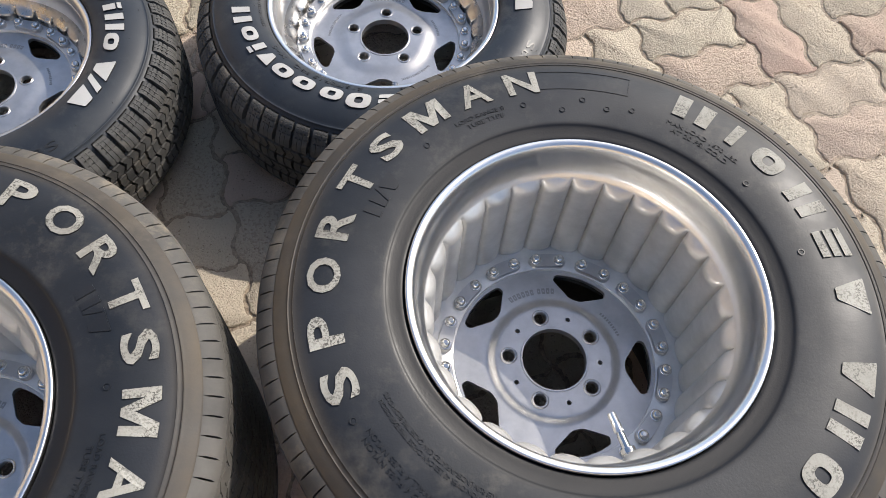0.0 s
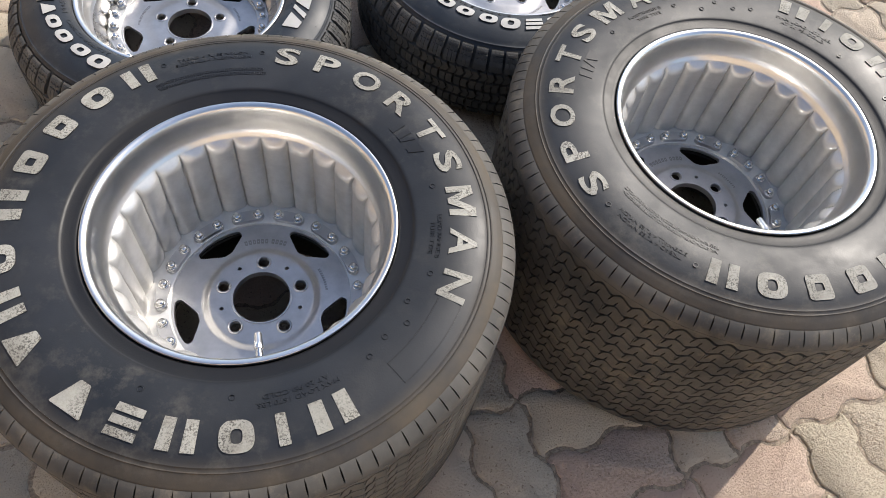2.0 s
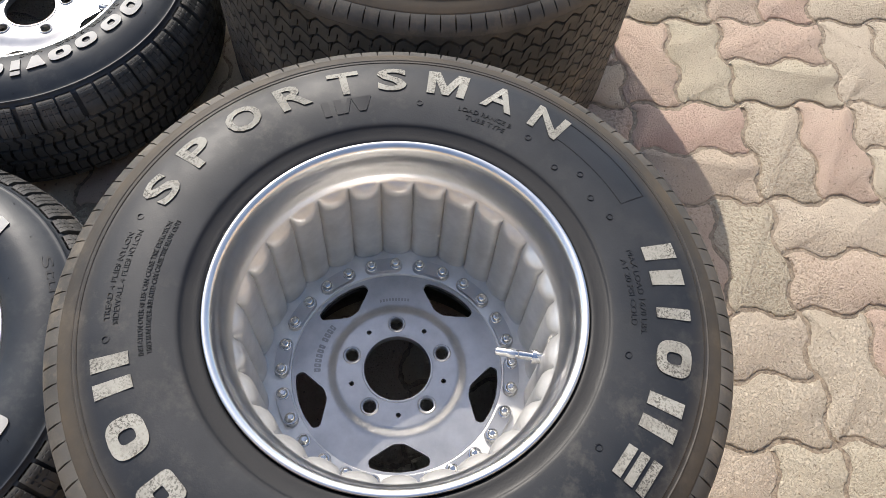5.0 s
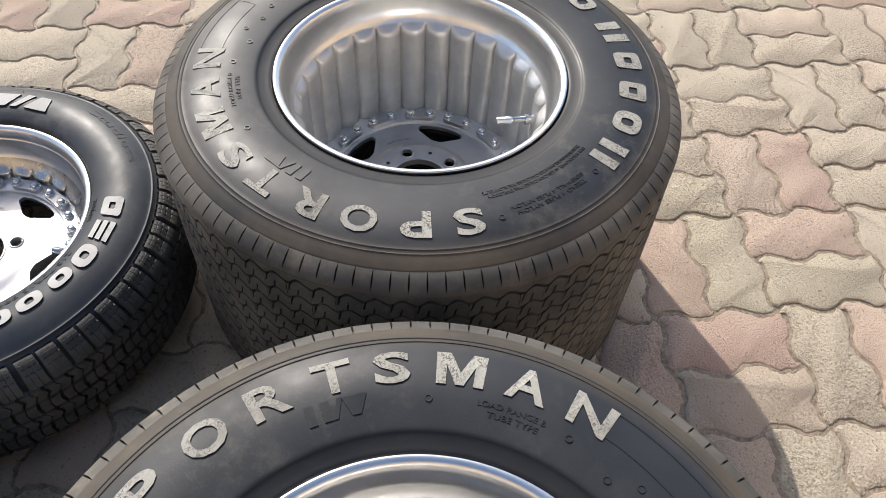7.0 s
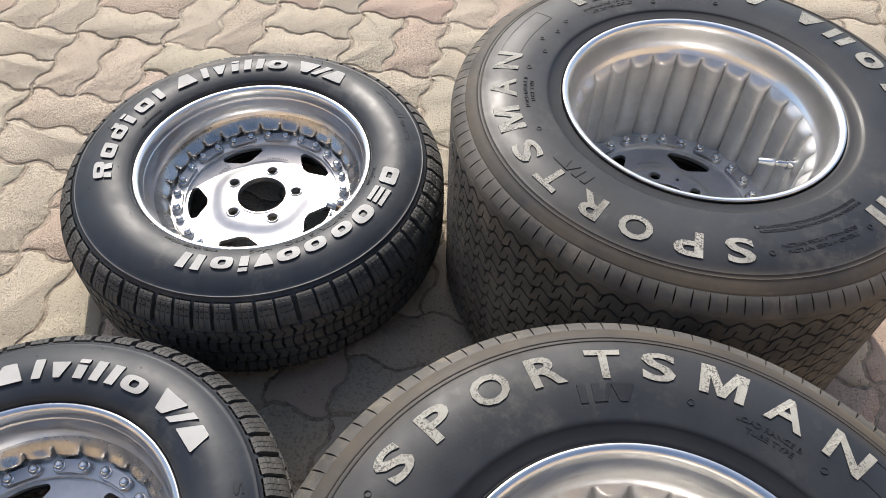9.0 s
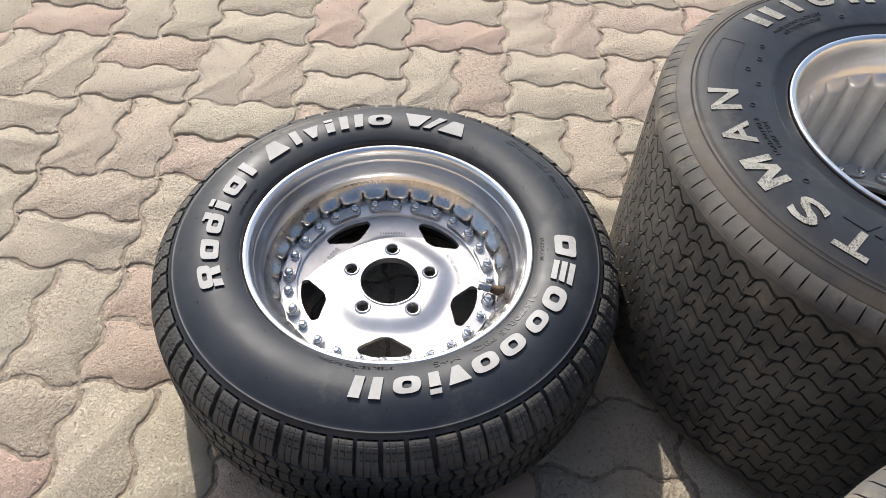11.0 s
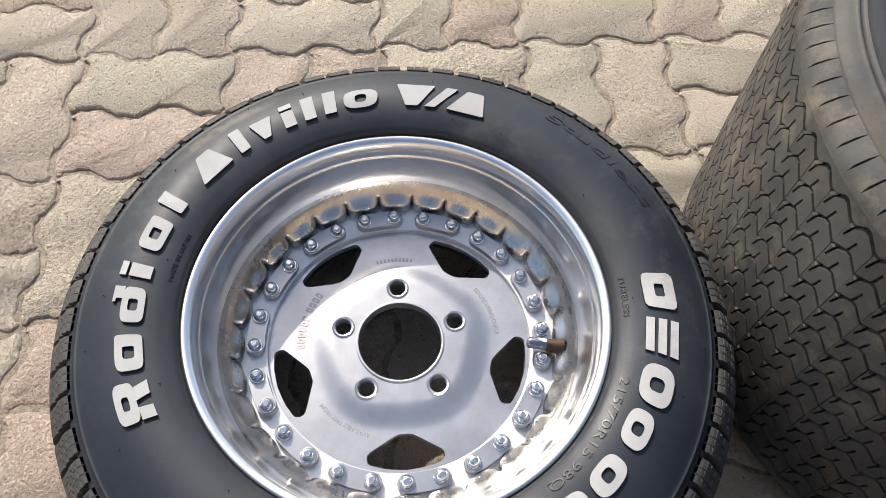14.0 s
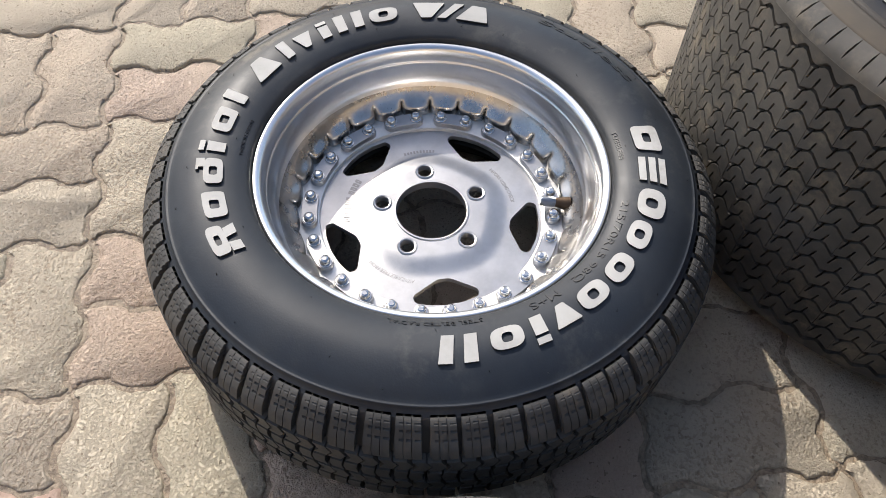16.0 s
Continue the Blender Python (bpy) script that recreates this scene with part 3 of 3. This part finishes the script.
def build_wheel(spec, wide, phase, valve_at, skin):
    wheel = new("wide_wheel" if wide else "slim_wheel")
    bm, up = carcass(spec)
    tyre = part("tyre", bm, skin, wheel, "black rubber tyre sidewall, dusty at the shoulder" if wide else "blue-black rubber tyre sidewall", angle=50)
    part("tread", (wide_tread if wide else slim_tread)(spec), TREAD if wide else TREAD_SLIM, wheel, "worn zigzag tread" if wide else "chunky siped tread", angle=30)
    part("rim_lip", rim_mesh(spec), LIP, wheel, "polished aluminium rim lip", angle=60)
    part("barrel", barrel_mesh(spec), BARREL if wide else STAINED, wheel, "crimped dull aluminium barrel", angle=50)
    disc = part("centre_disc", disc_mesh(spec, wide, radians(phase)), DISC, wheel, "brushed aluminium disc with five windows", angle=35)
    s = spec["seat"]
    flange = ring_mesh([(0.1900, s + 0.0005), (0.1418, s + 0.0005), (0.1408, s + 0.0001), (0.1404, s - 0.0010), (0.1404, s - 0.0110)], 128)
    part("rim_flange", flange, BARREL, wheel)
    part("back_barrel", back_mesh(spec), SHADED_BACK, wheel, "inner barrel in dark metal that stands in for shade", angle=60)
    part("bore_edge", ring_mesh(smooth_rows([(0.0478, s - 0.001), (0.0474, s + 0.0012), (0.0455, s + 0.0014), (0.0445, s + 0.0002), (0.0444, s - 0.010)], 3), 72), DISC, wheel)
    clamp, bolt = mesh_of(clamp_mesh(), DISC), mesh_of(bolt_mesh(), CHROME)
    for k in range(14):
        a = phase + 360 / 14 * (k + 0.25)
        strap = part("clamp_plate", clamp, DISC, wheel)
        strap.matrix_basis = pose(0, 0, s + 0.0040, 0, 0, a)
        for side in (-1, 1):
            b = part("bolt", bolt, CHROME, strap)
            w = math.pi / 14 * 0.5 * side
            b.matrix_basis = pose(0.1525 * math.cos(w), 0.1525 * math.sin(w), 0.0038)
    collar = mesh_of(ring_mesh([(0.0122, -0.002), (0.0124, 0.0008), (0.0110, 0.0020), (0.0095, 0.0016), (0.0086, -0.006)], 20), DISC)
    for k in range(5):
        a = radians(phase + 72 * k)
        part("stud_hole_ring", collar, DISC, wheel).matrix_basis = pose(0.0635 * math.cos(a), 0.0635 * math.sin(a), s)
    # stamped writing on the disc, over the boss and between the windows
    face = [(0.0, s - 0.0050), (1.0, s - 0.0050)]
    stamp = lambda bm, at, r, width, height: part("stamped_writing", lay(bm, face, radians(phase + at), r, width, height, 0.0004, sink=0.001), RELIEF_METAL, disc, smooth=False)
    if not wide:
        stamp(glyph("BEFORE USING CHECK"), -72, 0.1060, 0.062, 0.0050)
        stamp(glyph("AVAILABLE FREE FROM"), 144, 0.1060, 0.062, 0.0050)
    for k in range(10):
        # maker's mark and its town, as plain bars
        stamp(plain("frame"), 72 + 17 - 3.6 * k - (2.0 if k > 5 else 0), 0.1070, 0.0048, 0.0090)
        stamp(plain("block"), 12 - 2.4 * k, 0.1030, 0.0026, 0.0042)
    # valve, standing out of the wall towards the middle
    a = radians(valve_at)
    zc = s + (0.120 if wide else 0.018)
    base, tip = (Vector((r * math.cos(a), r * math.sin(a), zc + dz)) for r, dz in (((0.180, 0.0), (0.118, 0.0)) if wide else ((0.172, -0.003), (0.134, 0.004))))
    if wide:
        valve = part("valve", tube(base, tip, [(0.0, 0.0075), (0.012, 0.0075), (0.0125, 0.0092), (0.018, 0.0092), (0.0185, 0.0052), (0.034, 0.0050), (0.0345, 0.0042), (0.038, 0.0042)]), CHROME, wheel, "chrome valve stem with cap")
        part("valve_cap", tube(base, tip, [(0.038, 0.0042), (0.038, 0.0062), (0.046, 0.0062), (0.047, 0.0056), (0.060, 0.0054), (0.062, 0.0042), (0.062, 0.0001)], 8), LIP, valve)
    else:
        valve = part("valve", tube(base, tip, [(0.0, 0.0085), (0.004, 0.0085), (0.008, 0.0075), (0.015, 0.0062), (0.020, 0.0058)]), RUST, wheel, "short valve with a rusty foot")
        part("valve_cap", tube(base, tip, [(0.019, 0.0058), (0.019, 0.0066), (0.036, 0.0064), (0.038, 0.0050), (0.038, 0.0001)], 8), DARK_CAP, valve)
    return wheel, up


def place(wheel, x, y, turn=0.0):
    wheel.matrix_basis = pose(x, y, 0.0, 0, 0, turn)


# angles in each wheel are degrees from +x, counter-clockwise; writing runs clockwise
WIDE_WORD = list(zip("SPORTSMAN", (81.4, 69.3, 56.3, 43.5, 30.9, 19.3, 5.8, -7.5, -20.5), (0.036, 0.036, 0.044, 0.040, 0.038, 0.037, 0.050, 0.044, 0.043)))
WIDE_MARKS = list(zip(("twin", "bar", "ring", "twin", "triple", "funnel", "funnel", "twin", "ring", "twin", "frame", "frame", "ring", "twin"),
                      (-65.0, -76.5, -86.5, -99.0, -111.0, -124.0, -142.5, -154.0, -167.0, 177.0, 163.5, 150.5, 137.5, 124.5),
                      (0.050, 0.013, 0.040, 0.042, 0.036, 0.042, 0.038, 0.040, 0.042, 0.048, 0.036, 0.036, 0.042, 0.042)))


def wide_wheel(x, y, phase, valve_at, word_turn, label):
    wheel, up = build_wheel(WIDE, True, phase, valve_at, TYRE_WIDE)
    for what, a, w in WIDE_WORD + WIDE_MARKS:
        big_letter(wheel, up, what, a + word_turn, 0.297, w, 0.038, LETTER_OLD, 0.0016, 0.026)
    small = lambda text, a0, r, h, end=None: written_arc(wheel, up, text, a0 + word_turn, r, h, RELIEF, 0.0009, None if end is None else end + word_turn)
    for what, a, w in (("twin", 35.5, 0.024), ("slash", 31.4, 0.012), ("funnel", 27.6, 0.024)):
        big_letter(wheel, up, what, a + word_turn, 0.262, w, 0.021, RELIEF, 0.0012)
    small("LOAD RANGE B", 1.5, 0.264, 0.0062, -13.5)
    small("TUBE TYPE", -1.0, 0.254, 0.0062, -12.5)
    small("MAX LOAD 1670 LBS.", -60.0, 0.264, 0.0062, -82.0)
    small("AT 20 PSI COLD", -62.0, 0.254, 0.0062, -80.0)
    small("TREAD 4 PLIES NYLON", 113.0, 0.300, 0.0058, 93.0)
    small("SIDEWALL 4 PLIES NYLON", 114.0, 0.291, 0.0058, 92.0)
    small("INFLATION OVER 40 LBS CAN CAUSE TIRE EXPLOSION", 122.0, 0.266, 0.0052, 88.0)
    small("TIRES RUN UNDER-INFLATED CAN CAUSE TIRE BLOW OUTS", 122.0, 0.258, 0.0052, 87.0)
    for a, r in ((-19, 0.262), (-30, 0.250), (-36, 0.266), (-43, 0.256), (-50, 0.262), (12, 0.262), (89, 0.300), (117, 0.300), (-88, 0.250), (-112, 0.256)):
        dot = ring_mesh([(0.0040, -0.002), (0.0040, 0.001), (0.0030, 0.001), (0.0028, -0.001)], 12)
        t = radians(a + word_turn)
        bmesh.ops.translate(dot, vec=(r * math.cos(t), r * math.sin(t), height_at(up, r)), verts=dot.verts)
        part("moulded_dot", dot, RELIEF, wheel)
    # a thin moulded frame after the word
    frame_bm = bmesh.new()
    lines = [(-24 - 3 * k, -27 - 3 * k, r, r + 0.0010) for k in range(8) for r in (0.283, 0.3145)] + [(e, e - 0.2, 0.283, 0.3155) for e in (-24.0, -47.8)]
    for a0, a1, r0, r1 in lines:
        ring = [(r, radians(a + word_turn)) for a, r in ((a0, r0), (a0, (r0 + r1) / 2), (a0, r1), (a1, r1), (a1, (r0 + r1) / 2), (a1, r0))]
        top = [frame_bm.verts.new((r * math.cos(q), r * math.sin(q), height_at(up, r) + 0.0007)) for r, q in ring]
        low = [frame_bm.verts.new((r * math.cos(q), r * math.sin(q), height_at(up, r) - 0.001)) for r, q in ring]
        frame_bm.faces.new((top[0], top[1], top[4], top[5]))
        frame_bm.faces.new((top[1], top[2], top[3], top[4]))
        for k in range(6):
            frame_bm.faces.new((top[k], top[(k + 1) % 6], low[(k + 1) % 6], low[k]))
    part("moulded_frame", frame_bm, RELIEF, wheel, smooth=False)
    tagged(wheel, label, "wheel", "wheels lying on the paving")
    place(wheel, x, y)
    return wheel


SLIM_WORD = list(zip(("R", "a", "d", "dotted", "a", "bar"), (131.6, 120.5, 109.2, 100.8, 91.2, 82.2), (0.039, 0.036, 0.037, 0.014, 0.036, 0.014)))
SLIM_MARKS = list(zip(("wedge", "bar", "funnel", "dotted", "twin", "ring", "funnel", "slash", "wedge"), (69.0, 59.8, 53.2, 46.2, 37.9, 27.2, 13.5, 6.6, -1.0), (0.043, 0.013, 0.024, 0.014, 0.038, 0.038, 0.040, 0.030, 0.044)))
SLIM_MAKER = list(zip(("frame", "triple", "ring", "ring", "ring", "ring", "funnel", "dotted", "ring", "twin"), (-72.4, -83.5, -94.8, -105.4, -117.0, -127.4, -136.3, -143.4, -151.2, -162.4), (0.038, 0.036, 0.040, 0.037, 0.037, 0.037, 0.028, 0.014, 0.034, 0.037)))


def slim_wheel(x, y, phase, valve_at, word_turn, label):
    wheel, up = build_wheel(SLIM, False, phase, valve_at, TYRE_SLIM if word_turn else TYRE_SCRAPED)
    for what, a, w in SLIM_WORD:
        tall = what != "a"
        big_letter(wheel, up, what, a + word_turn, 0.2510 if tall else 0.2480, w, 0.0305 if tall else 0.0245, LETTER_WHITE, 0.0030, 0.09, 0.12)
    for what, a, w in SLIM_MARKS + SLIM_MAKER:
        low = (what == "ring" and w != 0.040) or w in (0.024, 0.028)
        big_letter(wheel, up, what, a + word_turn, 0.2480 if low else 0.2510, w, 0.0245 if low else 0.0305, LETTER_WHITE, 0.0030, 0.03, 0.12)
    small = lambda text, a0, r, h, end: written_arc(wheel, up, text, a0 + word_turn, r, h, RELIEF, 0.0009, end + word_turn)
    small("215/70R15 98Q", -94.5, 0.2225, 0.0095, -127.5)
    small("M+S", -133.0, 0.2225, 0.0095, -142.0)
    small("TUBELESS", -67.0, 0.2190, 0.0055, -78.5)
    small("STEEL BELTED RADIAL", -155.0, 0.2190, 0.0050, -180.0)
    small("MADE IN JAPAN", 102.0, 0.2190, 0.0050, 88.0)
    small("Studless", -19.0, 0.2800, 0.0130, -51.0)
    # short nibs of rubber left from the mould
    rnd_nib = random.Random(round(x * 1000))
    nibs = bmesh.new()
    for k in range(34):
        q, r = 2 * math.pi * (k + rnd_nib.uniform(-0.3, 0.3)) / 34, (0.2275, 0.276, 0.292)[k % 3] + rnd_nib.uniform(-0.002, 0.002)
        root = Vector((r * math.cos(q), r * math.sin(q), height_at(up, r) - 0.0005))
        head = root + Vector((rnd_nib.uniform(-0.002, 0.002), rnd_nib.uniform(-0.002, 0.002), 0.0042))
        ring = [nibs.verts.new(root + Vector((0.0007 * math.cos(2.1 * j), 0.0007 * math.sin(2.1 * j), 0))) for j in range(3)]
        tipv = nibs.verts.new(head)
        for j in range(3):
            nibs.faces.new((ring[j], ring[(j + 1) % 3], tipv))
    tagged(part("rubber_nibs", nibs, RELIEF, wheel, smooth=False), kind="stuff")
    tagged(wheel, label, "wheel", "wheels lying on the paving")
    place(wheel, x, y)
    return wheel


slim_wheel(-0.0735, 1.1335, 20.1, -78.0, 0.0, "slim aluminium wheel with white-lettered black tyre, lying flat on paving")
slim_wheel(-0.7620, 0.9520, 22.3, -80.0, -21.5, "slim aluminium wheel with white-lettered black tyre, lying flat in sun")
wide_wheel(-0.5405, 0.2620, 20.1, -81.0, 1.2, "wide deep-dish aluminium wheel with worn white-lettered tyre, brown dust")
wide_wheel(0.2140, 0.4675, 34.6, -69.0, 125.0, "wide deep-dish aluminium wheel with worn white-lettered tyre, lying flat")

# ---- paving: pairs of wavy-edged stones, laid crosswise in turn ----
PITCH, PAVE_TURN, PAVE_X, PAVE_Y = 0.2285, 20.1, 0.2730, -0.1880
HALF = PITCH / 2


def wave(x):
    """A flattened zigzag, once over the width of a stone."""
    f = (x / HALF + 0.25) % 1.0
    tri = 1 - 4 * abs(f - 0.5)
    return 0.0088 * max(-1.0, min(1.0, 2.0 * tri))


def stone_outline(u0, v0, u1, v1, steps, inset):
    pts = []
    corners = [(u0, v0), (u1, v0), (u1, v1), (u0, v1)]
    cu, cv = (u0 + u1) / 2, (v0 + v1) / 2
    for k in range(4):
        (a, b), (c, d) = corners[k], corners[(k + 1) % 4]
        n = max(2, round(math.hypot(c - a, d - b) / HALF * steps))
        for m in range(n):
            u, v = a + (c - a) * m / n, b + (d - b) * m / n
            iu = u + math.copysign(min(inset, abs(cu - u)), cu - u) if abs(abs(u - cu) - (u1 - u0) / 2) < 1e-6 else u
            iv = v + math.copysign(min(inset, abs(cv - v)), cv - v) if abs(abs(v - cv) - (v1 - v0) / 2) < 1e-6 else v
            pts.append((iu - wave(v), iv + wave(u)))
    return pts


def stone_mesh(bm, box, steps, lift=0.0, seed=0):
    """One stone: worn, rolled upper edge and straight sides."""
    rings = []
    for inset, z in ((0.0030, -0.03), (0.0030, -0.0060), (0.0042, -0.0018), (0.0068, 0.0)):
        rough = 0.0046 if z > -0.004 else 0.0028
        ring = []
        for x, y in stone_outline(*box, steps, inset):
            q = Vector((x * 125 + seed * 17.3, y * 125, seed * 3.1))
            ring.append(bm.verts.new((x + rough * noise.noise(q), y + rough * noise.noise(q + Vector((9, 5, 2))), z + lift + (0.0007 * noise.noise(q * 0.6) if z > -0.004 else 0))))
        rings.append(ring)
    n = len(rings[0])
    for p, q in zip(rings, rings[1:]):
        for k in range(n):
            bm.faces.new((p[k], p[(k + 1) % n], q[(k + 1) % n], q[k]))
    bm.faces.new(rings[-1])


def module_boxes(i, j):
    """The two stones of a square of the pattern, in the pattern's own axes."""
    u, v = i * PITCH, j * PITCH
    if (i + j) % 2 == 0:
        return ((u, v, u + PITCH, v + HALF), (u, v + HALF, u + PITCH, v + PITCH))
    return ((u, v, u + HALF, v + PITCH), (u + HALF, v, u + PITCH, v + PITCH))


turn = radians(PAVE_TURN)
to_world = lambda u, v: (PAVE_X + u * math.cos(turn) - v * math.sin(turn), PAVE_Y + u * math.sin(turn) + v * math.cos(turn))
bm = bmesh.new()
bmesh.ops.create_grid(bm, x_segments=2, y_segments=2, size=400, matrix=pose(0, 0, -0.0034))
ground = new("ground", mesh_of(bm, SAND))
tagged(ground, "sandy bed and open ground under the paving", "ground", kind="structure")
pavement = new("pavement")
tagged(pavement, "sunlit tan and pink concrete paving with wavy interlocking stones", "paving", kind="structure")
shared = []
for box in ((0, 0, PITCH, HALF), (0, 0, HALF, PITCH)):
    shared.append([])
    for seed in range(8):
        bm = bmesh.new()
        stone_mesh(bm, box, 18, 0.0, seed + 1)
        shared[-1].append(mesh_of(bm, STONE, angle=60))
rnd = random.Random(11)
rest = bmesh.new()
for i in range(-22, 23):
    for j in range(-16, 26):
        for u0, v0, u1, v1 in module_boxes(i, j):
            x, y = to_world((u0 + u1) / 2, (v0 + v1) / 2)
            if -1.25 < x < 1.15 and -0.50 < y < 2.25:
                ob = part("paving_stone", shared[0 if u1 - u0 > v1 - v0 else 1][rnd.randrange(8)], STONE, pavement)
                ox, oy = to_world(u0, v0)
                ob.matrix_basis = pose(ox, oy, rnd.uniform(-0.0016, 0.0014), rnd.uniform(-0.4, 0.4), rnd.uniform(-0.4, 0.4), PAVE_TURN)
            elif math.hypot(x, y - 0.8) < 4.2:
                stone_mesh(rest, (u0, v0, u1, v1), 6, rnd.uniform(-0.002, 0.001))
bmesh.ops.transform(rest, matrix=pose(PAVE_X, PAVE_Y, 0, 0, 0, PAVE_TURN), verts=rest.verts)
tagged(part("far_paving_stones", rest, STONE_FAR, pavement, angle=60), kind="stuff")

# ---- plain house wall to the south and an added west wall, behind the camera, which close the place and show in the polished rims ----
PLASTER = material("beige_plaster", lambda nt, p: (nt.links.new(ramp(nt, noise_node(nt, 2.5, 7, 0.65), (0.3, (0.50, 0.38, 0.25)), (0.7, (0.62, 0.49, 0.34))), p.inputs["Base Color"]), bump(nt, p, noise_node(nt, 60, 5), 0.4, 0.01)))
# the west wall is assumed: it hides bright low sky from the rims
for name, place_at, size in (("wall_south", pose(-0.5, -5.2, 1.9, 0, 0, -10), (11.0, 0.25, 3.9)), ("wall_west", pose(-5.8, 0.9, 1.9, 0, 0, -100), (11.2, 0.25, 3.9))):
    bm = bmesh.new()
    bmesh.ops.create_cube(bm, size=1.0, matrix=place_at @ Matrix.Diagonal((*size, 1)))
    bmesh.ops.bevel(bm, geom=list(bm.edges), offset=0.02, segments=2)
    tagged(new(name, mesh_of(bm, PLASTER)), "sunlit plain beige plaster wall, set out of view beside the paving", "wall", kind="structure")
